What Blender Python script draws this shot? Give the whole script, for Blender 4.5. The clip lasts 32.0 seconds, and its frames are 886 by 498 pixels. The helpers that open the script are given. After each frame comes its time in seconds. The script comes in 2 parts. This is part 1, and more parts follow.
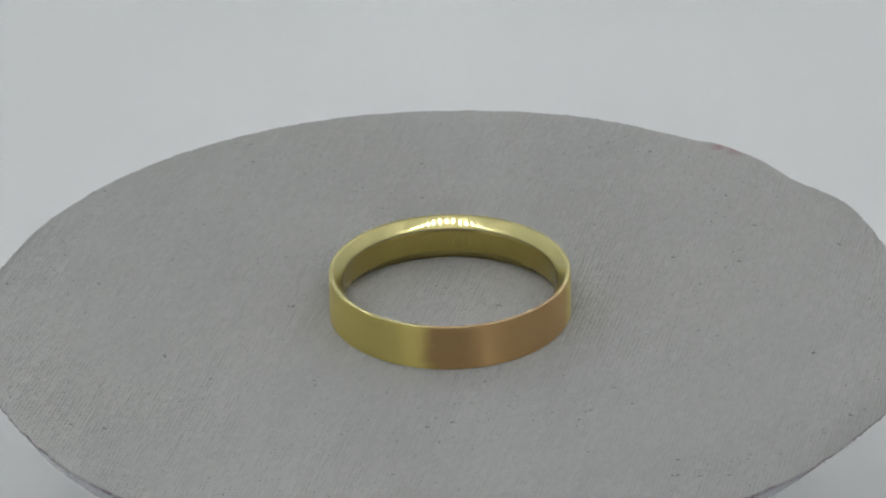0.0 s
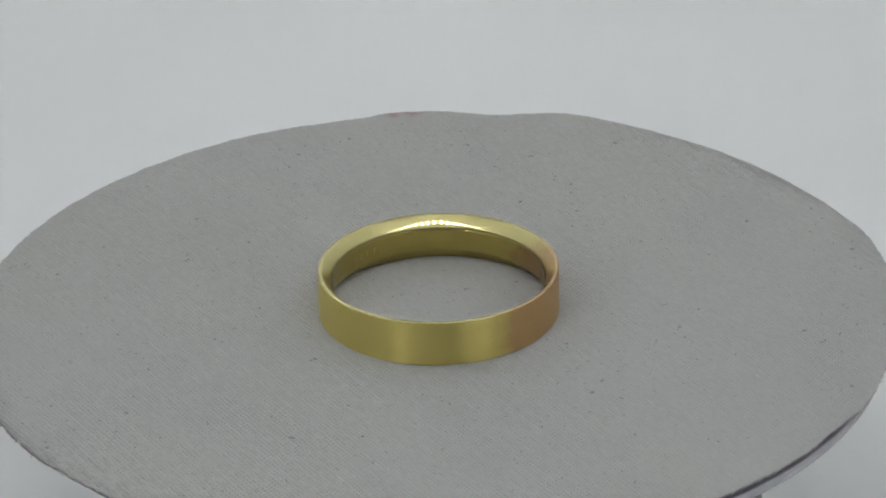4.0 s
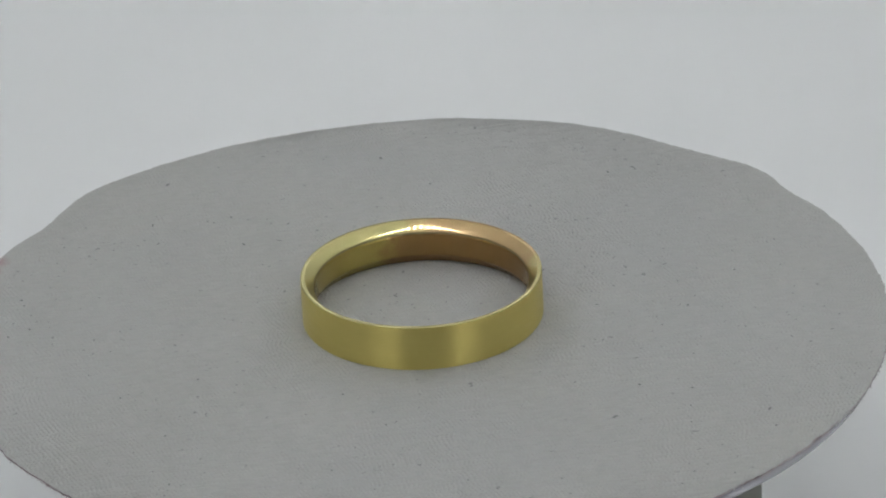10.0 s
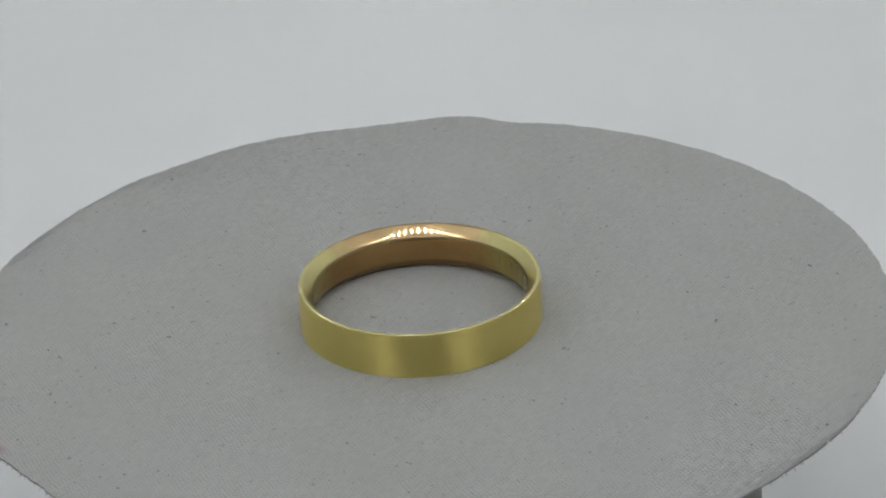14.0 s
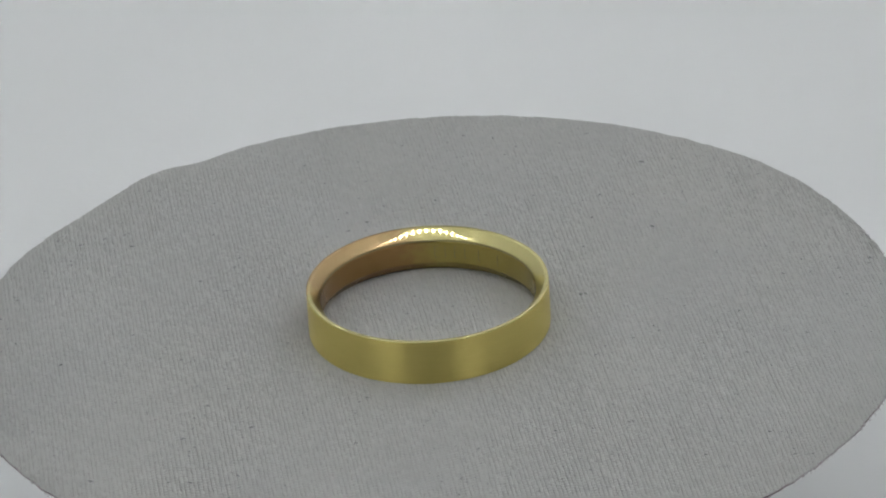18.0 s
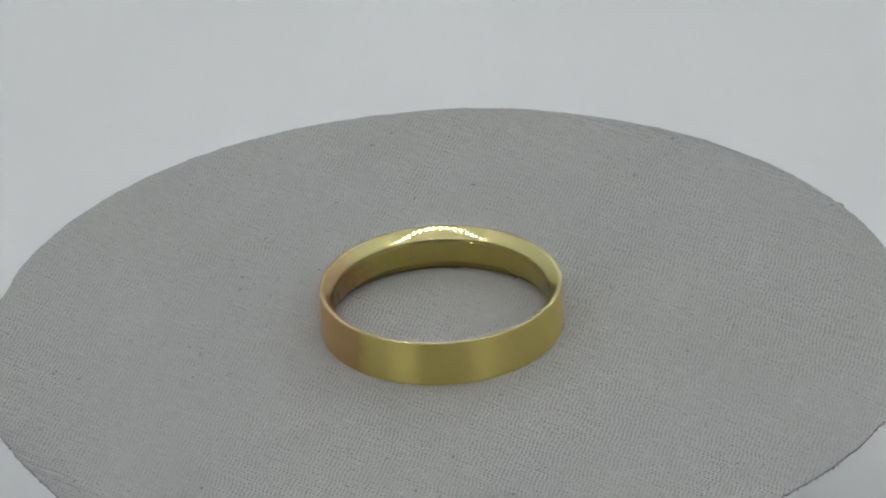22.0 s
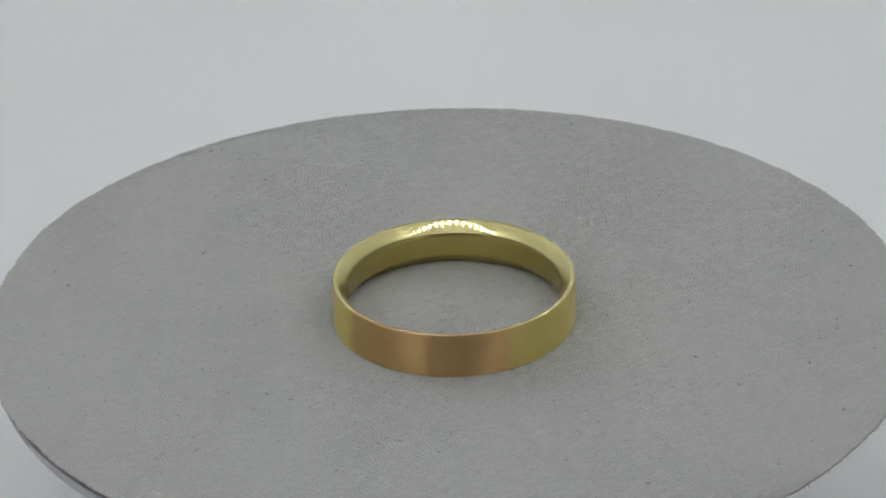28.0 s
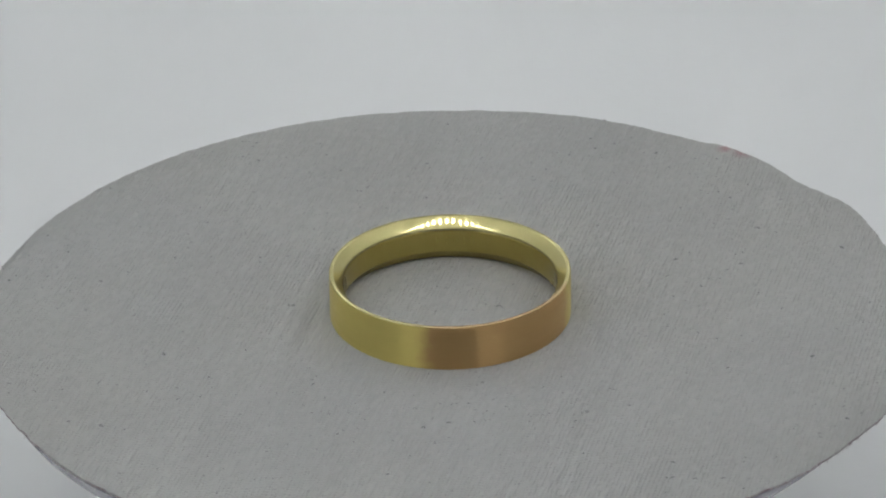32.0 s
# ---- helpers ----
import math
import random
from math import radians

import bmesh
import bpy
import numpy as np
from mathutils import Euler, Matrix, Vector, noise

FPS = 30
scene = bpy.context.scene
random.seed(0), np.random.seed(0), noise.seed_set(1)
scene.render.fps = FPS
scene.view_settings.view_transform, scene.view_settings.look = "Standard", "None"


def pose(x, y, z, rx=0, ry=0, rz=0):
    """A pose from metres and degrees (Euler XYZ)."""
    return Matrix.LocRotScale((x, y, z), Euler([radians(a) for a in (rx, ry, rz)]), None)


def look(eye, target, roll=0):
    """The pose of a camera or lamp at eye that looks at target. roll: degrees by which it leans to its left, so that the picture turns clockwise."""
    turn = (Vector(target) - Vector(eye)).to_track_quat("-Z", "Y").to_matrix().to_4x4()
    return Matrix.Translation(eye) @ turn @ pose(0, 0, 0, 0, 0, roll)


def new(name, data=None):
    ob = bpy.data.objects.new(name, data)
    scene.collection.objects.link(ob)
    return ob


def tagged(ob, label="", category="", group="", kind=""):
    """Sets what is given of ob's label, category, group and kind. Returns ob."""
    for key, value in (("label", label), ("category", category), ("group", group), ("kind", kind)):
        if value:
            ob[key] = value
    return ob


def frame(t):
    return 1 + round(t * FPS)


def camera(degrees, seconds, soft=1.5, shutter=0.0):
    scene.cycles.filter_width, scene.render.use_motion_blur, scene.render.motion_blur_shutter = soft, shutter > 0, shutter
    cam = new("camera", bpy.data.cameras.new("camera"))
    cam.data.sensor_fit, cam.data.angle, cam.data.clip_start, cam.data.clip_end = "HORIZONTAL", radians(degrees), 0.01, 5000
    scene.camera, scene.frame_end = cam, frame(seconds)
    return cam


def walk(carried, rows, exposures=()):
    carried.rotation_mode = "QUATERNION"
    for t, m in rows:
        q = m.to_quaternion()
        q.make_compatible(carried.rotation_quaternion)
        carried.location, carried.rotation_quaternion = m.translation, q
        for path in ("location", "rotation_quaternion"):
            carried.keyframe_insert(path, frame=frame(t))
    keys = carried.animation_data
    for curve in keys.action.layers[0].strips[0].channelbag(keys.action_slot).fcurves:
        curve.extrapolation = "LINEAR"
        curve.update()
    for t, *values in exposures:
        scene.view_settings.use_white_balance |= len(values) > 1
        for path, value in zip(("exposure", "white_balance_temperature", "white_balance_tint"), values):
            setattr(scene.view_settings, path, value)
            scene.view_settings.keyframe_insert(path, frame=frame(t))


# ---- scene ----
MM = 0.001
SECONDS = 32.0
TURN_RATE = 11.2197      # degrees a second, counter-clockwise from above
DISC_TILT = 1.187        # the disc sits a little askew on its spindle
RING_CENTRE = (1.126, 0.900)
FLOOR_Z = -32.0 * MM

cam = camera(11.243, SECONDS, soft=2.1)
EYE = look((0.0, -343.74 * MM, 187.54 * MM), (0.725 * MM, 12.165 * MM, 0.0), -2.321)
walk(cam, [(0.0, EYE), (SECONDS, EYE)])

# ---- world: the dim room outside the photo box ----
world = bpy.data.worlds.new("dim_room")
scene.world = world
world.use_nodes = True
world.node_tree.nodes["Background"].inputs["Color"].default_value = (0.80, 0.90, 1.0, 1)
world.node_tree.nodes["Background"].inputs["Strength"].default_value = 0.025
scene.view_settings.exposure = 0.0
LED_STRENGTH = 62.0
STRIP_Z = 0.262
LED_COLOUR = (0.963, 0.98, 0.983)


# ---- materials ----
def material(name, base=(0.5, 0.5, 0.5), rough=0.5, metal=0.0):
    m = bpy.data.materials.new(name)
    m.use_nodes = True
    b = m.node_tree.nodes["Principled BSDF"]
    b.inputs["Base Color"].default_value = (*base, 1)
    b.inputs["Roughness"].default_value = rough
    b.inputs["Metallic"].default_value = metal
    return m, m.node_tree, b


def node(tree, kind, **settings):
    n = tree.nodes.new(kind)
    for key, value in settings.items():
        if key in n.inputs:
            n.inputs[key].default_value = value
    return n


def maths(tree, op, a, b=None, c=None, clamp=False):
    n = tree.nodes.new("ShaderNodeMath")
    n.operation, n.use_clamp = op, clamp
    for i, x in enumerate((a, b, c)):
        if x is None:
            continue
        if isinstance(x, (int, float)):
            n.inputs[i].default_value = x
        else:
            tree.links.new(x, n.inputs[i])
    return n.outputs[0]


def mix(tree, fac, a, b):
    n = tree.nodes.new("ShaderNodeMix")
    n.data_type = "RGBA"
    for i, x in ((0, fac), (6, a), (7, b)):
        if isinstance(x, tuple):
            n.inputs[i].default_value = (*x, 1)
        elif isinstance(x, (int, float)):
            n.inputs[i].default_value = x
        else:
            tree.links.new(x, n.inputs[i])
    return n.outputs[2]


def coords(tree):
    return tree.nodes.new("ShaderNodeTexCoord").outputs["Object"]


def noise_of(tree, vector, scale, detail=3.0, rough=0.55):
    n = node(tree, "ShaderNodeTexNoise", Scale=scale, Detail=detail, Roughness=rough)
    tree.links.new(vector, n.inputs["Vector"])
    return n.outputs["Fac"]


def ramp(tree, fac, stops):
    n = tree.nodes.new("ShaderNodeValToRGB")
    e = n.color_ramp.elements
    while len(e) < len(stops):
        e.new(0.5)
    for el, (pos, col) in zip(e, stops):
        el.position, el.color = pos, (*col, 1)
    tree.links.new(fac, n.inputs["Fac"])
    return n.outputs["Color"]


def bump(tree, b, height, strength, distance):
    n = node(tree, "ShaderNodeBump", Strength=strength, Distance=distance)
    tree.links.new(height, n.inputs["Height"])
    tree.links.new(n.outputs["Normal"], b.inputs["Normal"])
    return n


def white_cloth():
    m, t, b = material("matt_white_backdrop", (0.82, 0.83, 0.835), 0.85)
    v = coords(t)
    n = noise_of(t, v, 9.0, 4)
    t.links.new(ramp(t, n, [(0.3, (0.790, 0.799, 0.802)), (0.7, (0.815, 0.823, 0.826))]), b.inputs["Base Color"])
    bump(t, b, noise_of(t, v, 900.0, 2), 0.1, 0.0003)
    return m


RIB_ANGLE, RIB_PITCH, PIT_LENGTH, PIT_SHIFT = 75.5, 0.365, 0.39, 0.151       # degrees on the disc, millimetres
RIB_RISE, NUB_RISE, PIT_DEPTH = 0.026, 0.068, 0.18


def grey_fabric():
    m, t, b = material("ribbed_grey_fabric", (0.34, 0.335, 0.33), 0.92)
    v = coords(t)
    turn = node(t, "ShaderNodeMapping")
    turn.inputs["Rotation"].default_value = (0, 0, radians(90 - RIB_ANGLE))
    t.links.new(v, turn.inputs["Vector"])
    long = node(t, "ShaderNodeMapping")
    long.inputs["Scale"].default_value = (1.0, 0.22, 1.0)
    t.links.new(turn.outputs[0], long.inputs["Vector"])
    yarn = noise_of(t, long.outputs[0], 3800.0, 2, 0.6)
    patches = noise_of(t, v, 95.0, 4, 0.6)
    wide = noise_of(t, v, 22.0, 3, 0.5)
    fuzz = noise_of(t, v, 5200.0, 2, 0.7)
    base = ramp(t, yarn, [(0.28, (0.366, 0.364, 0.349)), (0.5, (0.400, 0.398, 0.381)), (0.75, (0.427, 0.425, 0.408))])
    dirt = maths(t, "MULTIPLY", ramp(t, patches, [(0.35, (0, 0, 0)), (0.75, (1, 1, 1))]), 0.22)
    col = mix(t, dirt, base, (0.353, 0.357, 0.358))
    bluish = maths(t, "MULTIPLY", ramp(t, wide, [(0.4, (0, 0, 0)), (0.7, (1, 1, 1))]), 0.25)
    col = mix(t, bluish, col, (0.387, 0.397, 0.410))
    # a faint pink stain and a thin purple stain along the cut edge
    spread = None
    for x, y, size in ((28.6, 31.0, 1.5), (27.0, 31.9, 1.1)):
        d = t.nodes.new("ShaderNodeVectorMath")
        d.operation = "DISTANCE"
        t.links.new(v, d.inputs[0])
        d.inputs[1].default_value = (x * MM, y * MM, -0.5 * MM)
        near = maths(t, "SUBTRACT", 1.0, maths(t, "DIVIDE", d.outputs["Value"], size * MM), clamp=True)
        spread = near if spread is None else maths(t, "MAXIMUM", spread, near)
    pink = maths(t, "MULTIPLY", spread, maths(t, "ADD", noise_of(t, v, 900.0), 0.15), clamp=True)
    col = mix(t, pink, col, (0.31, 0.085, 0.105))
    t.links.new(col, b.inputs["Base Color"])
    # the facing fibres lie across the ribs and scatter light along them
    b.inputs["Sheen Weight"].default_value = 0.1
    b.inputs["Specular IOR Level"].default_value = 0.5
    b.inputs["Roughness"].default_value = 0.62
    b.inputs["Anisotropic"].default_value = 0.95
    along = t.nodes.new("ShaderNodeVectorTransform")
    along.vector_type, along.convert_from, along.convert_to = "VECTOR", "OBJECT", "WORLD"
    along.inputs[0].default_value = (math.cos(radians(RIB_ANGLE)), math.sin(radians(RIB_ANGLE)), 0)
    t.links.new(along.outputs[0], b.inputs["Tangent"])
    bump(t, b, maths(t, "ADD", maths(t, "MULTIPLY", fuzz, 0.6), yarn), 0.45, 0.00006)
    return m


def edge_thread():
    m, t, b = material("purple_stained_thread", (0.16, 0.11, 0.14), 0.9)
    v = coords(t)
    fine, wide = noise_of(t, v, 900.0, 3, 0.7), noise_of(t, v, 75.0, 2)
    stain = ramp(t, maths(t, "MULTIPLY", maths(t, "ADD", fine, wide), 0.5), [(0.36, (0.10, 0.06, 0.072)), (0.46, (0.24, 0.18, 0.198)), (0.57, (0.33, 0.318, 0.316))])
    t.links.new(stain, b.inputs["Base Color"])
    return m


def lint_stuff():
    m, t, b = material("dark_lint", (0.10, 0.10, 0.10), 0.95)
    info = t.nodes.new("ShaderNodeObjectInfo")
    t.links.new(ramp(t, info.outputs["Random"], [(0.0, (0.15, 0.15, 0.152)), (1.0, (0.28, 0.277, 0.275))]), b.inputs["Base Color"])
    return m


def pill_stuff():
    m, t, b = material("dark_yarn_pills", (0.14, 0.14, 0.14), 0.95)
    geo = t.nodes.new("ShaderNodeNewGeometry")
    t.links.new(ramp(t, geo.outputs["Random Per Island"], [(0.0, (0.18, 0.18, 0.182)), (1.0, (0.30, 0.30, 0.295))]), b.inputs["Base Color"])
    return m


def clear_plastic():
    m, t, b = material("clear_lilac_plastic", (0.215, 0.20, 0.25), 0.4)
    b.inputs["Transmission Weight"].default_value = 0.35
    b.inputs["IOR"].default_value = 1.49
    v = coords(t)
    t.links.new(ramp(t, noise_of(t, v, 300.0), [(0.3, (0.18, 0.18, 0.18)), (0.7, (0.26, 0.26, 0.26))]), b.inputs["Roughness"])
    return m


def base_paint():
    m, t, b = material("olive_grey_plastic", (0.13, 0.13, 0.11), 0.55)
    v = coords(t)
    t.links.new(ramp(t, noise_of(t, v, 60.0), [(0.3, (0.115, 0.118, 0.098)), (0.7, (0.145, 0.147, 0.124))]), b.inputs["Base Color"])
    bump(t, b, noise_of(t, v, 2500.0, 2), 0.15, 0.0001)
    return m


ROSE_FROM, ROSE_TO = 257.0, 342.6        # degrees round the ring
YELLOW, ROSE = (0.63, 0.525, 0.174), (0.52, 0.338, 0.148)
LIT_YELLOW, LIT_ROSE = (0.70, 0.625, 0.29), (0.62, 0.435, 0.225)        # same alloys on the polished parts, their brighter light put into the colour


def ring_gold(name, brushed, low=0.015, high=0.06, haze=0.0, shaded=False):
    m, t, b = material(name, YELLOW, 0.1, 1.0)
    v = coords(t)
    bright = not brushed and not shaded
    sep = t.nodes.new("ShaderNodeSeparateXYZ")
    t.links.new(v, sep.inputs[0])
    # angle from the middle of the rose section
    start, end = (ROSE_FROM, ROSE_TO) if not shaded else (ROSE_FROM - 5, ROSE_TO + 13)
    mid = radians((start + end) / 2)
    turn = node(t, "ShaderNodeMapping")
    turn.inputs["Rotation"].default_value = (0, 0, -mid)
    t.links.new(v, turn.inputs["Vector"])
    s2 = t.nodes.new("ShaderNodeSeparateXYZ")
    t.links.new(turn.outputs[0], s2.inputs[0])
    ang = maths(t, "ARCTAN2", s2.outputs["Y"], s2.outputs["X"])
    off = maths(t, "ABSOLUTE", ang)
    blot = maths(t, "MULTIPLY", maths(t, "SUBTRACT", noise_of(t, v, 700.0, 3, 0.6), 0.5), 0.22 if brushed else 0.7)
    half = radians((end - start) / 2)
    edge = maths(t, "DIVIDE", maths(t, "SUBTRACT", maths(t, "ADD", half, blot), off), 0.15 if brushed else 0.3)
    mask = maths(t, "ADD", edge, 0.5, clamp=True)
    # blotchy tarnish; on the inner wall a stronger brown paints in its shade
    tarnish_and_shade = maths(t, "MULTIPLY", ramp(t, noise_of(t, v, 420.0, 4, 0.65), [(0.45, (0, 0, 0)), (0.8, (1, 1, 1))]), 0.25) if not shaded else maths(t, "MULTIPLY_ADD", noise_of(t, v, 420.0, 4, 0.65), 0.7, 0.15, clamp=True)
    rose = mix(t, tarnish_and_shade, LIT_ROSE if bright else ROSE, (0.45, 0.28, 0.13) if not shaded else (0.40, 0.22, 0.085))
    yellow = mix(t, tarnish_and_shade, LIT_YELLOW if bright else YELLOW, (0.53, 0.45, 0.135) if not shaded else (0.47, 0.365, 0.105))
    t.links.new(mix(t, mask, yellow, rose), b.inputs["Base Color"])
    if brushed:
        # fine lines run round the band
        lines = t.nodes.new("ShaderNodeCombineXYZ")
        t.links.new(maths(t, "MULTIPLY", ang, 0.0006), lines.inputs["X"])
        t.links.new(sep.outputs["Z"], lines.inputs["Z"])
        fine = maths(t, "MULTIPLY_ADD", noise_of(t, lines.outputs[0], 4200.0, 2, 0.6), 0.6, maths(t, "MULTIPLY", noise_of(t, lines.outputs[0], 14000.0, 3, 0.6), 0.4))
        t.links.new(ramp(t, fine, [(0.3, (0.38, 0.38, 0.38)), (0.7, (0.52, 0.52, 0.52))]), b.inputs["Roughness"])
        b.inputs["Anisotropic"].default_value = 0.97
        up = t.nodes.new("ShaderNodeVectorTransform")
        up.vector_type, up.convert_from, up.convert_to = "VECTOR", "OBJECT", "WORLD"
        up.inputs[0].default_value = (0, 0, 1)
        t.links.new(up.outputs[0], b.inputs["Tangent"])
        bump(t, b, fine, 1.0, 0.00005)
    else:
        t.links.new(ramp(t, noise_of(t, v, 900.0, 3), [(0.3, (low, low, low)), (0.7, (high, high, high))]), b.inputs["Roughness"])
        bump(t, b, noise_of(t, v, 420.0, 2), 0.03, 0.00004)
    if bright:
        # fine turning marks run round the bevel and draw highlights out across it
        t.links.new(ramp(t, noise_of(t, v, 75.0, 2), [(0.35, (low, low, low)), (0.65, (high, high, high))]), b.inputs["Roughness"])
        flat = node(t, "ShaderNodeVectorMath")
        flat.operation, flat.inputs[1].default_value = "MULTIPLY", (1, 1, 0)
        unit = node(t, "ShaderNodeVectorMath")
        unit.operation = "NORMALIZE"
        slope = node(t, "ShaderNodeVectorMath")
        slope.operation, slope.inputs[1].default_value = "ADD", (0, 0, 1)
        over = t.nodes.new("ShaderNodeVectorTransform")
        over.vector_type, over.convert_from, over.convert_to = "VECTOR", "OBJECT", "WORLD"
        for start_at, goal in ((v, flat.inputs[0]), (flat.outputs[0], unit.inputs[0]), (unit.outputs[0], slope.inputs[0]), (slope.outputs[0], over.inputs[0]), (over.outputs[0], b.inputs["Tangent"])):
            t.links.new(start_at, goal)
        b.inputs["Anisotropic"].default_value = 0.95
    if haze:
        # fine scratches scatter a part of the light widely
        wide = t.nodes.new("ShaderNodeBsdfPrincipled")
        wide.inputs["Metallic"].default_value, wide.inputs["Roughness"].default_value = 1.0, 0.42
        t.links.new(b.inputs["Base Color"].links[0].from_socket, wide.inputs["Base Color"])
        both = t.nodes.new("ShaderNodeMixShader")
        both.inputs[0].default_value = haze
        t.links.new(b.outputs[0], both.inputs[1])
        t.links.new(wide.outputs[0], both.inputs[2])
        t.links.new(both.outputs[0], t.nodes["Material Output"].inputs["Surface"])
    return m


def led_glow():
    m, t, b = material("lit_led", (0.9, 0.9, 0.9), 0.4)
    b.inputs["Emission Color"].default_value = (*LED_COLOUR, 1)
    b.inputs["Emission Strength"].default_value = LED_STRENGTH
    return m


WHITE, FABRIC = white_cloth(), grey_fabric()
THREAD, LINT, CLEAR, OLIVE = edge_thread(), lint_stuff(), clear_plastic(), base_paint()
SATIN, POLISH, GLOW = ring_gold("satin_two_tone_gold", True), ring_gold("polished_two_tone_gold", False, haze=0.32), led_glow()
# inner wall: same gold with the shade inside the ring mixed into its colour
INSIDE = ring_gold("shaded_polished_two_tone_gold", False, 0.07, 0.15, 0.3, True)
# dark engraved marks, and the dark reflection painted along the crease
MARK_AND_CREASE = material("engraving_and_crease_reflection", (0.10, 0.08, 0.03), 0.7)[0]
WORN_GROOVE = material("worn_groove", (0.52, 0.42, 0.135), 0.12, 1.0)[0]
PILL = pill_stuff()
BOARD = material("white_circuit_board", (0.72, 0.73, 0.72), 0.5)[0]


# ---- mesh helpers ----
def mesh_of(name, verts, faces, mats, smooth=True, index=None):
    me = bpy.data.meshes.new(name)
    me.from_pydata([tuple(p) for p in verts], [], [tuple(f) for f in faces])
    for mt in mats:
        me.materials.append(mt)
    me.polygons.foreach_set("use_smooth", [smooth] * len(me.polygons))
    if index is not None:
        me.polygons.foreach_set("material_index", index)
    me.update()
    return me


def part(name, bm, mat, parent, label=""):
    me = bpy.data.meshes.new(name)
    bm.to_mesh(me)
    bm.free()
    me.materials.append(mat)
    ob = new(name, me)
    ob.parent = parent
    return tagged(ob, label)


def box(bm, lo, hi):
    made = bmesh.ops.create_cube(bm, size=1.0)["verts"]
    for p in made:
        for i in range(3):
            p.co[i] = lo[i] if p.co[i] < 0 else hi[i]
    return made


def lathe(profile, steps, closed=True):
    """Vertices and faces of a closed profile of (radius, height) turned round z."""
    verts, faces, n = [], [], len(profile)
    for i in range(steps):
        a = 2 * math.pi * i / steps
        verts += [(r * math.cos(a), r * math.sin(a), z) for r, z in profile]
    for i in range(steps):
        j = (i + 1) % steps
        for k in range(n):
            l = (k + 1) % n
            faces.append((i * n + k, j * n + k, j * n + l, i * n + l))
    return verts, faces


# ---- the photo box ----
HALF_X, FRONT_Y, BACK_Y, TOP_Z, SKIN = 0.205, -0.30, 0.36, 0.40, 0.004


# inner edge of unseen front flaps, added to shape the ring's bright bands
ADDED_FLAP_X = 0.182


def photo_box():
    # floor and back in one sweep
    curve = [(FRONT_Y, FLOOR_Z), (0.16, FLOOR_Z)]
    rad = BACK_Y - 0.16
    for i in range(1, 25):
        a = math.pi / 2 * i / 24
        curve.append((0.16 + rad * math.sin(a), FLOOR_Z + rad - rad * math.cos(a)))
    curve.append((BACK_Y, TOP_Z))
    n, verts, faces = len(curve), [], []
    for x in (-HALF_X, HALF_X):
        verts += [(x, y, z) for y, z in curve]
        verts += [(x, y + (SKIN if k > 1 else 0), z - (SKIN if k < n - 1 else 0)) for k, (y, z) in enumerate(curve)]
    for k in range(n - 1):
        faces += [(k, 2 * n + k, 2 * n + k + 1, k + 1), (n + k, n + k + 1, 3 * n + k + 1, 3 * n + k)]
        faces += [(k, k + 1, n + k + 1, n + k), (2 * n + k, 3 * n + k, 3 * n + k + 1, 2 * n + k + 1)]
    faces += [(0, n, 3 * n, 2 * n), (n - 1, 3 * n - 1, 4 * n - 1, 2 * n - 1)]
    sweep = new("backdrop", mesh_of("backdrop", verts, faces, [WHITE]))
    tagged(sweep, "seamless matt white backdrop sweeping up behind the turntable", "backdrop", kind="structure")
    for name, lo, hi in (
        ("wall_left", (-HALF_X - SKIN, FRONT_Y, FLOOR_Z - SKIN), (-HALF_X - 0.0005, BACK_Y + SKIN, TOP_Z)),
        ("wall_right", (HALF_X + 0.0005, FRONT_Y, FLOOR_Z - SKIN), (HALF_X + SKIN, BACK_Y + SKIN, TOP_Z)),
        ("wall_front", (-HALF_X - SKIN, FRONT_Y - SKIN, 0.222), (HALF_X + SKIN, FRONT_Y - 0.0005, TOP_Z)),
        ("added_flap_left", (-HALF_X - SKIN, FRONT_Y - SKIN, FLOOR_Z - SKIN), (-ADDED_FLAP_X, FRONT_Y - 0.0005, 0.2215)),
        ("added_flap_right", (ADDED_FLAP_X, FRONT_Y - SKIN, FLOOR_Z - SKIN), (HALF_X + SKIN, FRONT_Y - 0.0005, 0.2215)),
        ("ceiling", (-HALF_X - SKIN, FRONT_Y - SKIN, TOP_Z + 0.0005), (HALF_X + SKIN, BACK_Y + SKIN, TOP_Z + SKIN)),
    ):
        bm = bmesh.new()
        box(bm, lo, hi)
        tagged(part(name, bm, WHITE, None), "plain matt white inner side of a photo box", "photo box", kind="structure")


def led_strip(count, m, hung=True):
    """A strip of lamps along its own x at the pose m, hung from the ceiling or fixed to a wall."""
    strip = new("led_strip")
    strip.matrix_basis = m
    tagged(strip, "strip of bright round white lamps " + ("hung under a white ceiling" if hung else "fixed upright beside an opening"), "led strip", "lamp strips in the photo box")
    gap = 0.0255
    half = gap * count / 2
    bm = bmesh.new()
    box(bm, (-half, -0.004, 0.004), (half, 0.004, 0.008))
    part("strip_board", bm, BOARD, strip)
    for x in (-half * 0.6, half * 0.6) if hung else ():
        bm = bmesh.new()
        box(bm, (x - 0.002, -0.002, 0.0081), (x + 0.002, 0.002, TOP_Z - STRIP_Z + 0.0004))
        part("hanger", bm, BOARD, strip)
    bm = bmesh.new()
    bmesh.ops.create_icosphere(bm, subdivisions=2, radius=0.0042)
    for f in bm.faces:
        f.smooth = True
    bm.to_mesh(lamp := bpy.data.meshes.new("led"))
    bm.free()
    lamp.materials.append(GLOW)
    for i in range(count):
        ob = new("led", lamp)
        ob.parent = strip
        ob.location = ((i - (count - 1) / 2) * gap, 0, 0)


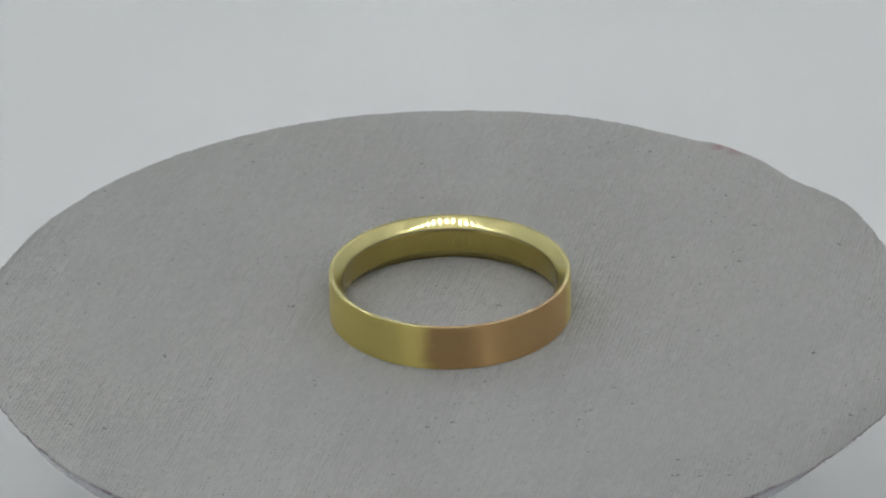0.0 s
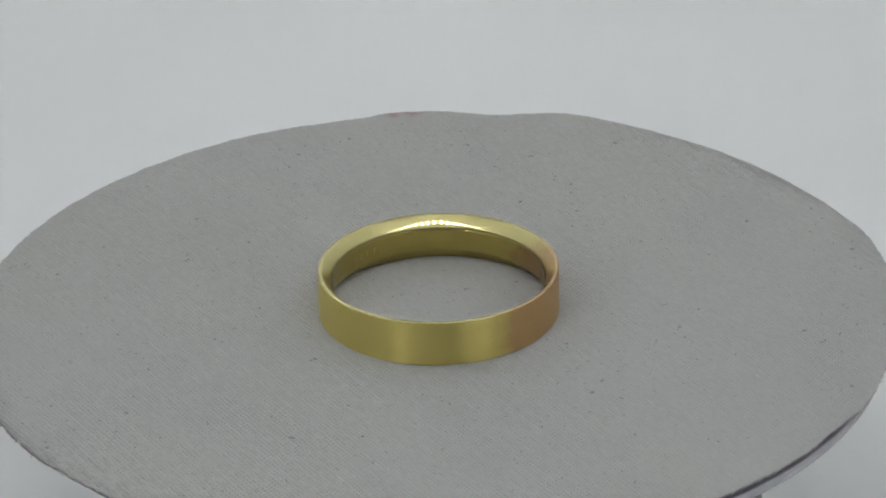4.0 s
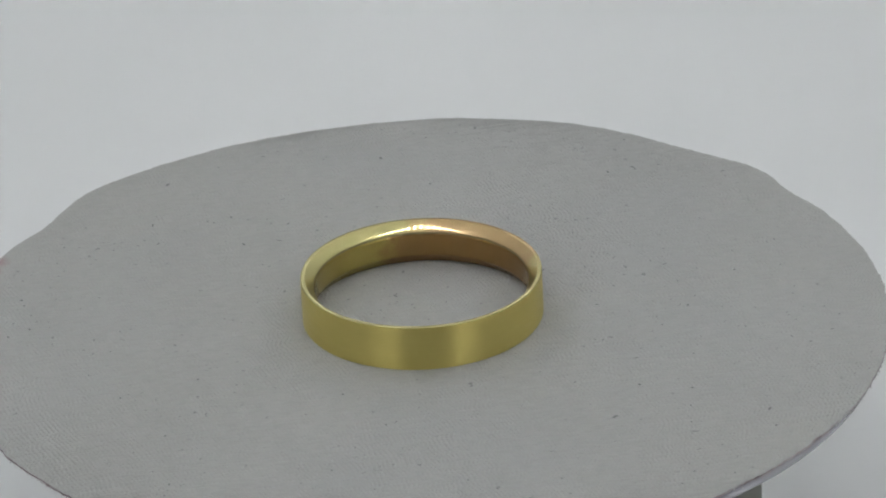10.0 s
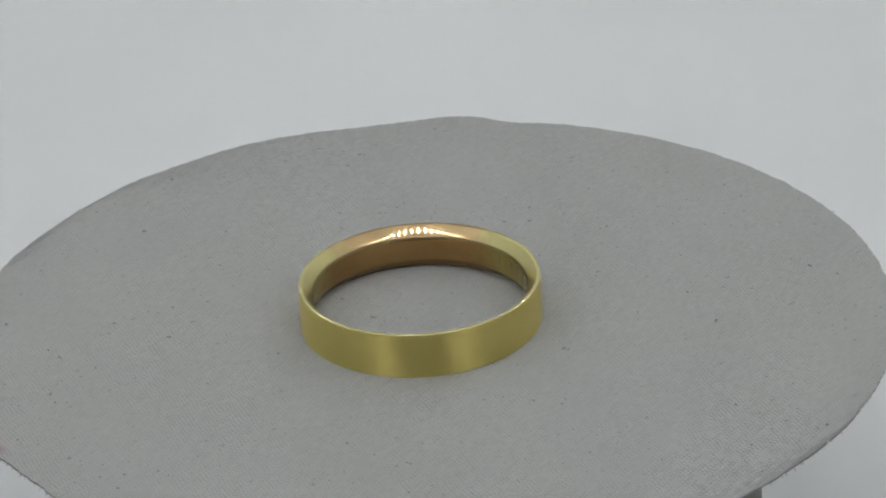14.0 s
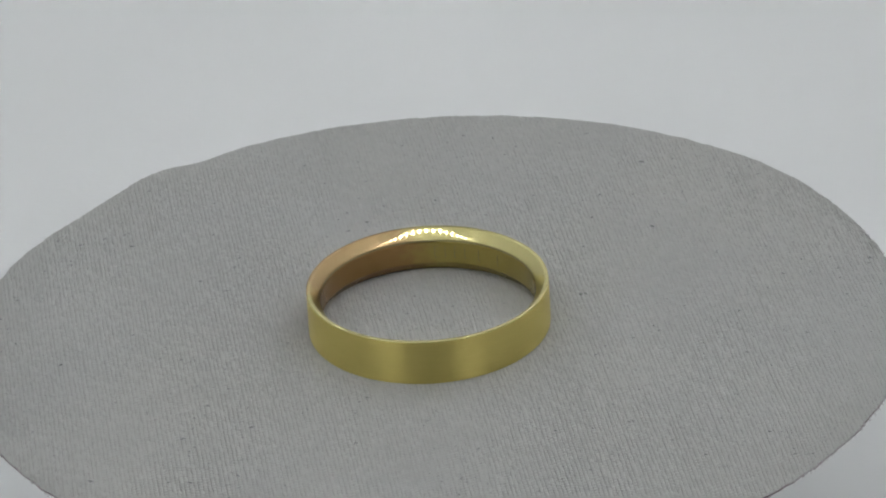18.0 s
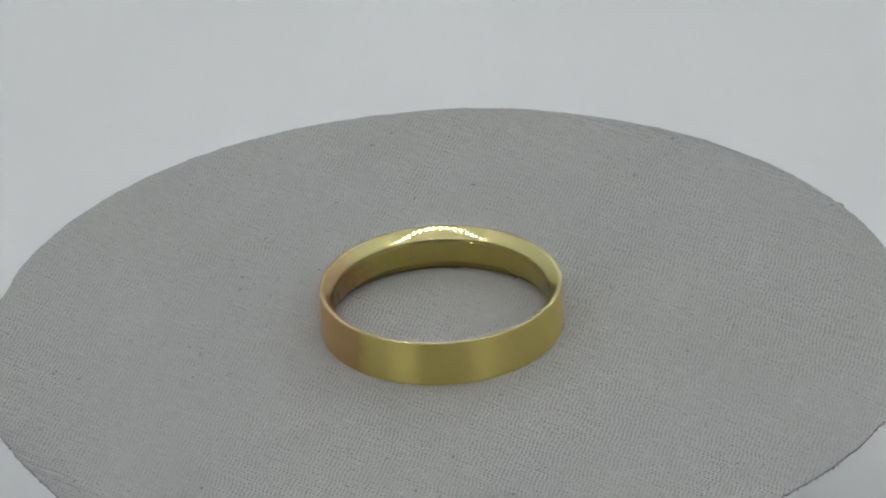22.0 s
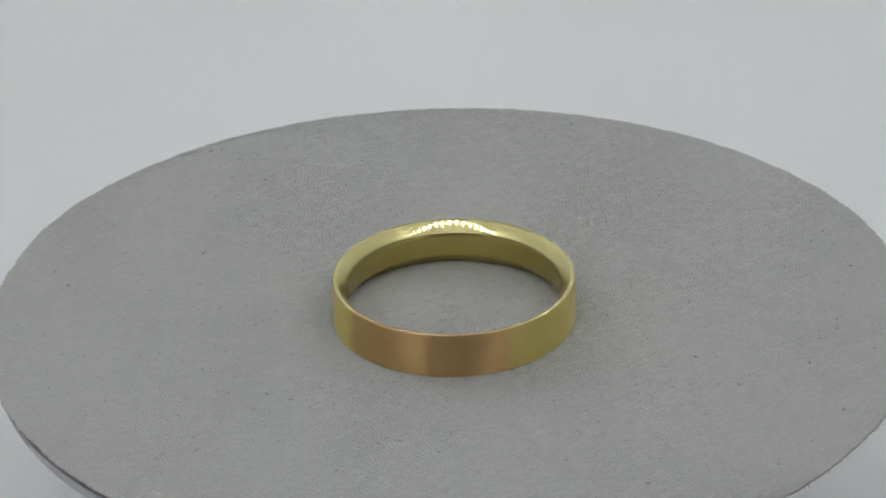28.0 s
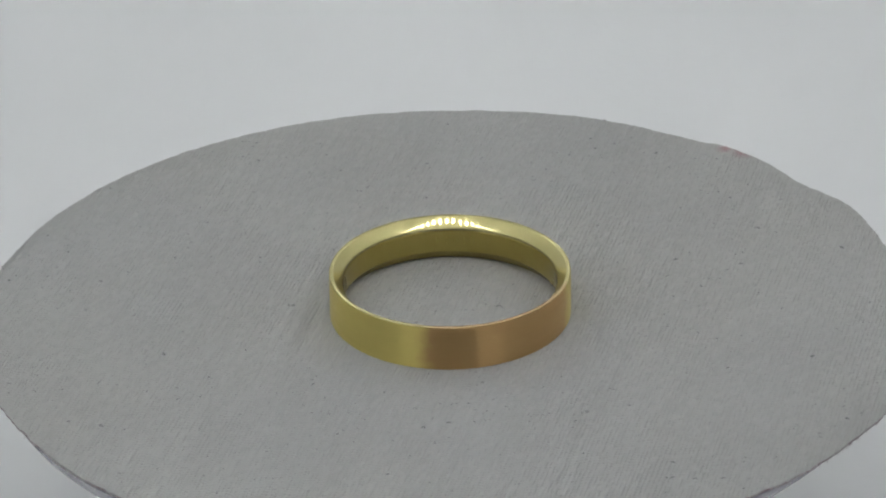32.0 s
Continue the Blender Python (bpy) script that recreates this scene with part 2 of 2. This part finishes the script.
def turntable():
    base = new("turntable_base")
    base.location = (0, 0, FLOOR_Z)
    tagged(base, "squat olive-grey plastic turntable base under the disc", "turntable")
    h = -FLOOR_Z - 1.0 * MM
    prof = [(0.1 * MM, 0), (27.4 * MM, 0), (28.1 * MM, 0.8 * MM), (28.1 * MM, h - 4 * MM), (27.3 * MM, h - 3 * MM), (0.1 * MM, h - 3 * MM)]
    v, f = lathe(prof, 96)
    ob = new("body", mesh_of("body", v, f, [OLIVE], False))
    ob.parent = base
    prof = [(0.1 * MM, h - 3 * MM), (9 * MM, h - 3 * MM), (9 * MM, h), (0.1 * MM, h)]
    v, f = lathe(prof, 48)
    ob = new("spindle", mesh_of("spindle", v, f, [OLIVE], False))
    ob.parent = base


# ---- the turning disc ----
def bell(a, centre, width):
    d = (a - centre + 180) % 360 - 180
    return np.exp(-(d / width) ** 2)


def cloth_radius(a):
    """Radius of the hand-cut cloth in millimetres, by degrees round the disc."""
    r = 40.45 + 1.25 * np.cos(np.radians(a - 55)) + 0.25 * np.cos(np.radians(2 * a - 20))
    for centre, width, size in ((27, 7, 0.28), (36, 5, -0.25), (335, 22, 0.2), (125, 35, 0.35), (60, 15, 0.25), (48, 6, 0.25), (58, 6, -0.35), (84, 12, 0.45), (100, 10, 0.12), (208, 8, -0.15),
                                (281, 4.5, -0.3), (289, 5, 0.35), (303, 7, -0.3), (318, 6, 0.15), (336, 6, 0.3), (10, 6, -0.15)):
        r = r + size * bell(a, centre, width)
    return r


def cloth_drop(r, a):
    """How far the disc falls off towards its rim, and the cloth's waves there, in millimetres."""
    t = np.clip((r - 20) / 21.0, 0, 1.1)
    drop = -0.16 - 0.20 * t * t
    rim = np.clip((r - 33) / 8.0, 0, 1.1) ** 2
    wave = 0.12 * bell(a, 66, 11) - 0.13 * bell(a, 36, 5) + 0.1 * bell(a, 27, 6) - 0.16 * bell(a, 281, 4.5) - 0.1 * bell(a, 335, 22) + 0.33 * bell(a, 22, 16) + 0.2 * bell(a, 48, 9) - 0.19 * bell(a, 86, 14) - 0.19 * bell(a, 125, 35) - 0.12 * bell(a, 60, 15) - 0.12 * bell(a, 150, 30) + 0.2 * bell(a, 198, 12) + 0.25 * bell(a, 289, 10) + 0.16 * bell(a, 289, 5) + 0.08 * bell(a, 303, 7) + 0.2 * bell(a, 318, 12)
    return drop + rim * wave


def plate_drop(r):
    t = np.clip((r - 20) / 21.0, 0, 1.1)
    return -0.16 - 0.20 * t * t


def soft_noise(x, y, seed):
    """Smooth value noise on arrays."""
    xi, yi = np.floor(x), np.floor(y)
    fx, fy = x - xi, y - yi
    fx, fy = fx * fx * (3 - 2 * fx), fy * fy * (3 - 2 * fy)

    def h(i, j):
        s = np.sin(i * 127.1 + j * 311.7 + seed * 74.7) * 43758.5453
        return s - np.floor(s)
    return (h(xi, yi) * (1 - fx) + h(xi + 1, yi) * fx) * (1 - fy) + (h(xi, yi + 1) * (1 - fx) + h(xi + 1, yi + 1) * fx) * fy


def cloth_height(x, y):
    r, a = np.hypot(x, y), np.degrees(np.arctan2(y, x)) % 360
    return cloth_drop(r, a)


def cloth_mesh():
    ca, sa = math.cos(radians(RIB_ANGLE)), math.sin(radians(RIB_ANGLE))
    a = np.linspace(0, 360, 7200, endpoint=False)
    ragged = 0.10 * (soft_noise(a * 1.7, a * 0, 5) - 0.5) + 0.16 * (soft_noise(a * 0.45, a * 0, 9) - 0.5)
    r = cloth_radius(a) + ragged
    ox, oy = r * np.cos(np.radians(a)), r * np.sin(np.radians(a))
    ou, ov = ox * sa - oy * ca, ox * ca + oy * sa
    hi, lo = ou.argmax(), ou.argmin()
    first, last = sorted((hi, lo))
    one, two = np.arange(first, last + 1), np.concatenate([np.arange(last, 7200), np.arange(0, first + 1)])
    chains = []
    for c in (one, two):
        k = np.argsort(ou[c])
        chains.append((ou[c][k], ov[c][k]))
    if chains[0][1].mean() > chains[1][1].mean():
        chains.reverse()
    umin, umax = ou[lo] + 0.004, ou[hi] - 0.004
    # five columns to a rib, one of them down between the ribs
    first_rib, last_rib = math.ceil(umin / RIB_PITCH), math.floor(umax / RIB_PITCH) - 1
    steps = np.array([0.0, 0.09, 0.3, 0.7, 0.91])
    u = ((np.arange(first_rib, last_rib + 1)[:, None] + steps[None]) * RIB_PITCH).ravel()
    phase = np.tile(np.array([1.0, 0.15, 0.0, 0.0, 0.15]), last_rib - first_rib + 1)
    shoulder = np.tile(np.abs(2 * steps - 1) ** 2.5, last_rib - first_rib + 1)
    u = np.concatenate([[umin], u, [umax]])
    phase, shoulder = np.concatenate([[0], phase, [0]]), np.concatenate([[0], shoulder, [0]])
    cols, rows = len(u), 1020
    vlo, vhi = np.interp(u, *chains[0]), np.interp(u, *chains[1])
    w = np.linspace(0, 1, rows)
    U = np.repeat(u[:, None], rows, 1)
    V = vlo[:, None] + (vhi - vlo)[:, None] * w[None]
    index = np.floor(U / RIB_PITCH + 0.2)
    # pits between the crossing threads, stepping on from rib to rib
    along = (V - PIT_SHIFT * index) / PIT_LENGTH + 0.85 * (soft_noise(index * 0.61, V * 0.55, 31) - 0.5)
    nub = 0.5 + 0.5 * np.cos(2 * np.pi * along)
    pit = np.clip(0.3 + 0.9 * np.cos(2 * np.pi * along), 0, 1)
    patch = soft_noise(U * 0.13, V * 0.13, 21)
    run = soft_noise(index * 7.0, V * 2.1, 61)
    run = np.clip((run + 0.2 * patch - 0.25) / 0.5, 0, 1)
    pit = pit * (0.2 + 0.8 * run) * (0.6 + 0.4 * patch)
    edge = np.minimum(1, np.minimum(w, 1 - w)[None] * (vhi - vlo)[:, None] / 0.5)
    U = U + edge * (0.14 * (soft_noise(U * 0.21, V * 0.12, 3) - 0.5) + 0.05 * (soft_noise(index * 0.83, V * 1.6, 41) - 0.5))
    stray = np.sin(index * 78.233 + 4.1) * 9731.3
    U = U + edge * 0.07 * (stray - np.floor(stray) - 0.5)
    X, Y = U * sa + V * ca, -U * ca + V * sa
    Z = cloth_height(X, Y) - PIT_DEPTH * phase[:, None] * pit - (0.7 + 0.4 * patch) * (RIB_RISE * shoulder[:, None] + NUB_RISE * nub * (0.4 + 0.6 * run)) - 0.02 * soft_noise(U * 3.1, V * 2.6, 2) - 0.05 * soft_noise(U * 0.4, V * 0.4, 8)
    Z += 0.03
    top = np.stack([X, Y, Z], -1).reshape(-1, 3)
    low = np.concatenate([np.stack([X[:, 0], Y[:, 0], Z[:, 0] - 0.17], -1), np.stack([X[:, -1], Y[:, -1], Z[:, -1] - 0.17], -1)])
    verts = np.concatenate([top, low]) * MM
    base = cols * rows
    i, j = np.meshgrid(np.arange(cols - 1), np.arange(rows - 1), indexing="ij")
    q = (i * rows + j).ravel()
    faces = np.stack([q, q + rows, q + rows + 1, q + 1], 1)
    c = np.arange(cols - 1)
    side = np.concatenate([
        np.stack([c * rows, base + c, base + c + 1, (c + 1) * rows], 1),
        np.stack([c * rows + rows - 1, (c + 1) * rows + rows - 1, base + cols + c + 1, base + cols + c], 1)])
    # the underside is stuck down on the plate
    faces = np.concatenate([faces, side])
    me = bpy.data.meshes.new("fabric_cover")
    me.vertices.add(len(verts))
    me.vertices.foreach_set("co", verts.ravel())
    me.loops.add(len(faces) * 4)
    me.loops.foreach_set("vertex_index", faces.ravel().astype(np.int32))
    me.polygons.add(len(faces))
    me.polygons.foreach_set("loop_start", np.arange(len(faces), dtype=np.int32) * 4)
    me.update(calc_edges=True)
    me.materials.append(FABRIC)
    me.materials.append(THREAD)
    idx = np.zeros(len(faces), dtype=np.int32)
    idx[len(q):len(q) + len(side)] = 1
    me.polygons.foreach_set("material_index", idx)
    smooth = np.zeros(len(faces), dtype=bool)
    me.polygons.foreach_set("use_smooth", smooth)
    me.update()
    return me


def tube(path, radius, verts, faces, sides=5):
    """Adds a tapered thread along a path of points."""
    first, n = len(verts), len(path)
    for k, p in enumerate(path):
        d = (path[min(k + 1, n - 1)] - path[max(k - 1, 0)]).normalized()
        s = d.cross(Vector((0.13, 0.21, 0.97))).normalized()
        t = d.cross(s)
        rr = radius * (1.0 if 0 < k < n - 1 else 0.45)
        for i in range(sides):
            a = 2 * math.pi * i / sides
            verts.append(p + (s * math.cos(a) + t * math.sin(a)) * rr)
    for k in range(n - 1):
        for i in range(sides):
            j = (i + 1) % sides
            b = first + k * sides
            faces.append((b + i, b + j, b + sides + j, b + sides + i))
    faces.append(tuple(first + i for i in reversed(range(sides))))
    faces.append(tuple(first + (n - 1) * sides + i for i in range(sides)))


def frayed_edge(parent):
    rng = random.Random(4)
    verts, faces = [], []
    for i in range(1700):
        a = rng.uniform(0, 360)
        if math.sin(radians(a * 7)) + math.sin(radians(a * 17 + 40)) < rng.uniform(-1.9, 1.2):
            continue
        r = float(cloth_radius(a)) + rng.uniform(-0.08, 0.04)
        z = float(cloth_drop(r, a)) - rng.uniform(0.0, 0.2)
        c, s = math.cos(radians(a)), math.sin(radians(a))
        p = Vector((r * c, r * s, z))
        out, side = Vector((c, s, 0)), Vector((-s, c, 0))
        ln = rng.uniform(0.1, 0.34)
        path = [p]
        way = (out * rng.uniform(-0.1, 0.5) + side * rng.uniform(-1, 1) + Vector((0, 0, rng.uniform(-0.9, -0.1)))).normalized()
        for k in range(3):
            way = (way + Vector((rng.uniform(-.5, .5), rng.uniform(-.5, .5), rng.uniform(-.5, .05)))).normalized()
            path.append(path[-1] + way * ln / 3)
        tube([q * MM for q in path], rng.uniform(0.015, 0.035) * MM, verts, faces, 4)
    # one loose tuft sticks out
    a = 139.5
    for k in range(7):
        r = float(cloth_radius(a)) - 0.1
        p = Vector((r * math.cos(radians(a)), r * math.sin(radians(a)), float(cloth_drop(r, a))))
        out = Vector((math.cos(radians(a - 35 + k * 7)), math.sin(radians(a - 35 + k * 7)), -0.7))
        tube([(p + out * d) * MM for d in (0, 0.3, 0.5, 0.62 + 0.04 * k)], 0.07 * MM, verts, faces, 4)
    ob = new("frayed_edge", mesh_of("frayed_edge", verts, faces, [THREAD]))
    ob.parent = parent
    tagged(ob, "purple-stained frayed threads along the cut edge", kind="stuff")


def lint_meshes():
    rng = random.Random(11)
    made = []
    for kind in range(5):
        verts, faces = [], []
        # one strand, from nearly straight to a tight curl
        a, path = rng.uniform(0, 6.28), [Vector((0, 0, 0.02))]
        for q in range((4, 5, 7, 8, 9)[kind]):
            a += rng.uniform(-.5, .5) + (0, 0.25, 0.9, 1.2, 0.7)[kind]
            path.append(path[-1] + Vector((math.cos(a), math.sin(a), rng.uniform(-.06, .08))) * (0.14, 0.12, 0.09, 0.08, 0.1)[kind])
        tube([q * MM for q in path], (0.045, 0.05, 0.055, 0.065, 0.06)[kind] * MM, verts, faces, 5)
        made.append(mesh_of("lint", verts, faces, [LINT]))
    return made


LINT_STRONG = ((-15.1, -12.2), (-29.9, 7.4), (20.1, 6.6), (-6.4, 24.8), (0.3, -4.3), (25.1, 16.5), (4.4, 30.7), (8.7, 25.9), (26.6, 10.7), (-19.5, -10.1),
               (-30.9, 2.2), (-12.7, 2.5), (-17.0, 24.6), (-26.7, 0.9), (-4.3, -26.7), (1.0, 38.6), (14.4, -13.2), (-29.0, -11.0), (-31.0, -17.2))
LINT_FAINT = ((-23.3, 11.7), (10.1, 28.1), (-19.5, 8.6), (12.6, -17.1), (0.3, -15.4), (8.9, -12.6), (-17.4, 16.8), (-9.1, -16.7), (-0.8, -28.2), (9.7, -22.8),
              (-5.3, 17.5), (14.6, 16.6), (-14.1, -22.8), (3.9, -11.8), (0.3, 20.9), (-14.4, 7.8), (-10.9, 34.3), (-8.0, -19.3), (-10.0, -22.6), (6.5, -28.6),
              (28.1, 3.2), (31.6, -16.2), (0.9, 28.1), (-18.1, -29.3), (-34.0, -12.1), (-2.2, -23.9), (19.8, -0.2), (-11.4, -15.1), (-1.2, -19.4), (-9.2, 12.7),
              (24.2, -20.3), (-22.4, 16.0), (-18.3, 15.3))


def lint(parent):
    rng = random.Random(7)
    kinds = lint_meshes()
    spots = [(x, y, rng.uniform(0.75, 1.2)) for x, y in LINT_STRONG] + [(x, y, rng.uniform(0.5, 0.9)) for x, y in LINT_FAINT]
    while len(spots) < 190:
        a, r = rng.uniform(0, 360), 39 * math.sqrt(rng.random())
        x, y = r * math.cos(radians(a)), r * math.sin(radians(a))
        if abs(math.hypot(x - RING_CENTRE[0], y - RING_CENTRE[1]) - 10) > 1.2:
            spots.append((x, y, rng.uniform(0.2, 0.5)))
    for x, y, size in spots:
        ob = new("lint", kinds[rng.randrange(5)])
        ob.parent = parent
        ob.location = (x * MM, y * MM, (float(cloth_height(np.array(x), np.array(y))) - 0.02) * MM)
        ob.rotation_euler = (0, 0, rng.uniform(0, 6.28))
        ob.scale = (size, size, size * 0.6)


def pilling(parent):
    """Countless tiny pills of rubbed yarn, thicker in patches."""
    rng = random.Random(23)
    verts, faces = [], []
    made = 0
    while made < 620:
        a, r = rng.uniform(0, 360), 40 * math.sqrt(rng.random())
        x, y = r * math.cos(radians(a)), r * math.sin(radians(a))
        if noise.noise(Vector((x * 0.09, y * 0.09, 3.0))) < rng.uniform(-0.3, 0.55):
            continue
        if abs(math.hypot(x - RING_CENTRE[0], y - RING_CENTRE[1]) - 10) < 1.0 or r > float(cloth_radius(a)) - 0.6:
            continue
        made += 1
        z = float(cloth_height(np.array(x), np.array(y))) - 0.03
        size, b = rng.uniform(0.04, 0.1) * (1.6 if rng.random() < 0.08 else 1.0), len(verts)
        turn, long = rng.uniform(0, 6.28), rng.uniform(1.0, 2.6)
        for k in range(6):
            q = turn + k * math.pi / 3
            d = size * rng.uniform(0.7, 1.2)
            u, w = d * long * math.cos(k * math.pi / 3), d * math.sin(k * math.pi / 3)
            verts.append(Vector((x + u * math.cos(turn) - w * math.sin(turn), y + u * math.sin(turn) + w * math.cos(turn), z)) * MM)
        verts.append(Vector((x, y, z + size * 0.9)) * MM)
        faces += [(b + k, b + (k + 1) % 6, b + 6) for k in range(6)]
    ob = new("pilling", mesh_of("pilling", verts, faces, [PILL]))
    ob.parent = parent
    tagged(ob, "tiny dark pills of rubbed yarn", kind="stuff")


def display_disc():
    disc = new("display_disc")
    tagged(disc, "round turning disc of clear plastic covered with hand-cut grey ribbed fabric", "display disc")
    # clear plate, gently domed, its edge with a fine ridge and an undercut foot
    prof = [(r, float(plate_drop(r)) - 0.24) for r in (0.2, 10, 20, 25, 30, 34, 37, 37.6)]
    prof += [(38.3, -0.62), (38.4, -0.72), (38.45, -0.95), (38.5, -1.02), (38.6, -1.08)]
    for k in range(7):
        a = math.pi * (k / 6 - 0.5)
        prof.append((38.70 + 0.18 * math.cos(a), -1.28 - 0.18 * math.sin(a)))
    prof += [(38.68, -1.52), (38.70, -1.80), (38.66, -2.15), (38.55, -2.3), (38.3, -2.38), (34, -2.4), (20, -2.4), (0.2, -2.4)]
    v, f = lathe([(r * MM, z * MM) for r, z in prof], 256)
    plate = new("plate", mesh_of("plate", v, f, [CLEAR]))
    plate.parent = disc
    plate.location = (0.34 * MM, -0.06 * MM, 0)
    tagged(plate, "clear lilac-tinged plastic plate with a ridged rim")
    cover = new("fabric_cover", cloth_mesh())
    cover.parent = disc
    tagged(cover, "light grey ribbed fabric with an uneven cut edge")
    frayed_edge(cover)
    lint(cover)
    pilling(cover)
    return disc


# ---- the ring ----
RING_R, RING_H, RING_IN = 10.5, 4.10, 9.37


def ring_profile(a=0.0):
    """Points (radius, height) of the band's section at a degrees round it, anticlockwise from the lower outer corner."""
    pts, h, bev, foot = [], RING_H, 0.14, 0.06
    for k in range(5):
        a = math.pi / 2 * k / 4
        pts.append((RING_R - foot + foot * math.sin(a), foot - foot * math.cos(a)))
    for k in range(1, 12):
        pts.append((RING_R, foot + (h - bev - foot) * k / 12))
    for k in range(5):
        a = math.pi / 2 * k / 4
        pts.append((RING_R - bev + bev * math.cos(a), h - bev + bev * math.sin(a)))
    outer = len(pts)
    # a broad polished bevel above a straight inner wall
    lip, crease = 10.16, RING_H - 0.925 + 0.040 * math.cos(radians(a - 25))
    bowed = 2.0 + 0.3 * math.sin(radians(3 * a + 40)) + 0.25 * math.sin(radians(11 * a))
    bevel, off, last = [], 0.0, 0.0
    for f in [k / 20 for k in range(16)] + [0.78 + 0.02 * k for k in range(12)]:
        # nearly flat, then rolling over towards the crease
        lean = bowed * (1 - 2 * f) - 7.0 * max(0.0, (f - 0.7) / 0.3) ** 1.4
        off += 1.12 * radians(lean) * (f - last)
        last = f
        bevel.append((lip - (lip - RING_IN) * f - off * 0.7, h - 0.03 - (h - 0.03 - crease) * f + off * 0.7))
    pts += bevel
    # a hairline recess at the crease, coloured dark as a painted reflection, a barely bowed wall, and a narrow chamfer
    # below
    wall = [(RING_IN + 0.07, crease - 0.08), (RING_IN - 0.018, crease - 0.17), (RING_IN - 0.022, crease - 0.178), (RING_IN - 0.026, crease - 0.194), (RING_IN - 0.055, crease - 0.24), (RING_IN - 0.082, crease - 0.40)]
    wall += [(RING_IN - 0.098 + 0.1 * d * d, h / 2 - 0.1 + d) for d in (0.3, 0.15, 0.0, -0.15, -0.35)]
    low = [(RING_IN - 0.096 + 0.035 * (h / 2 - z) ** 2, z) for z in (1.55, 1.35, 1.18, 1.02)]
    low += [(RING_IN - 0.02, 0.93), (RING_IN + 0.03, 0.89), (RING_IN + 0.36, 0.48), (RING_IN + 0.68, 0.04), (RING_IN + 0.73, 0.01), (RING_IN + 0.78, 0.0)]
    pts += wall + low
    return pts, outer, outer + len(bevel) - 1


def ring_section(name, a0, a1, parent, label):
    steps = max(8, int((a1 - a0) / 0.75))
    around = [a0 + (a1 - a0) * i / steps for i in range(steps + 1)]
    sections = [ring_profile(a)[0] for a in around]
    outer, foot_of_bevel = ring_profile()[1:]
    n = len(sections[0])
    verts, faces, idx = [], [], []
    for a, pts in zip(map(radians, around), sections):
        verts += [(r * MM * math.cos(a), r * MM * math.sin(a), z * MM) for r, z in pts]
    for i in range(steps):
        for k in range(n):
            l = (k + 1) % n
            faces.append((i * n + k, (i + 1) * n + k, (i + 1) * n + l, i * n + l))
            idx.append(0 if 1 < k < outer - 4 else 3 if 0 <= k - foot_of_bevel < 2 else 2 if k >= foot_of_bevel else 1)
    me = mesh_of(name, verts, faces, [SATIN, POLISH, INSIDE, MARK_AND_CREASE], True, idx)
    # true normals of the turned section, so that the two alloys meet without a crease
    normals = []
    for a, pts in zip(map(radians, around), sections):
        for k in range(n):
            p, q = pts[k - 1], pts[k if k == foot_of_bevel else (k + 1) % n]
            d = Vector((q[0] - p[0], q[1] - p[1])).normalized()
            normals.append((d.y * math.cos(a), d.y * math.sin(a), -d.x))
    me.normals_split_custom_set_from_vertices(normals)
    ob = new(name, me)
    ob.parent = parent
    return tagged(ob, label)


def engraving(parent):
    rng = random.Random(3)
    marks = [(243.6, 3.0), (237.9, 0), (232.6, 1.6), (226.8, 0), (218.6, 1.2), (206.2, 0.8), (97, 2.5), (91.5, 1.5), (87, 1.0), (82, 2.0), (78, 0.6)]
    for a, wide in marks:
        bm = bmesh.new()
        hi = (1.15 if a > 180 else 0.7) + rng.uniform(-0.1, 0.1)
        box(bm, (-0.02 * MM, -0.032 * MM, -hi / 2 * MM), (0.006 * MM, 0.032 * MM, hi / 2 * MM))
        if wide and a > 180:
            w = wide * 0.11
            for z in (-hi / 2, 0, hi / 2):
                box(bm, (-0.02 * MM, -w * MM, (z - 0.02) * MM), (0.005 * MM, -0.024 * MM, (z + 0.02) * MM))
        ob = part("engraved_mark", bm, MARK_AND_CREASE if a > 180 else WORN_GROOVE, parent)
        ob.matrix_basis = pose(0, 0, 0, 0, 0, a) @ pose((RING_IN - 0.094) * MM, 0, RING_H / 2 * MM)


def finger_ring():
    ring = new("finger_ring")
    tagged(ring, "flat satin two-tone gold ring lying on grey fabric", "ring")
    ring_section("yellow_gold_band", ROSE_TO, ROSE_FROM + 360, ring, "satin yellow gold with a polished inside")
    ring_section("rose_gold_band", ROSE_FROM, ROSE_TO, ring, "satin rose gold with a polished inside")
    engraving(ring)
    return ring


photo_box()
led_strip(16, pose(0, -0.150, STRIP_Z))
for side in (-1, 1):
    # unseen strip at the rear side, added as fill light
    led_strip(8, pose(side * 0.193, 0.205, STRIP_Z, 0, 0, 90))
    led_strip(3, pose(side * 0.1915, -0.292, 0.075, 0, side * 90, 0), False)
turntable()
DISC = display_disc()
RING = finger_ring()


def motions():
    disc_rows, ring_rows = [], []
    for k in range(65):
        t = k * 0.5
        m = pose(0, 0, 0, 0, DISC_TILT, TURN_RATE * t)
        disc_rows.append((t, m))
        ring_rows.append((t, m @ pose(RING_CENTRE[0] * MM, RING_CENTRE[1] * MM, -0.15 * MM)))
    walk(DISC, disc_rows)
    walk(RING, ring_rows)


motions()
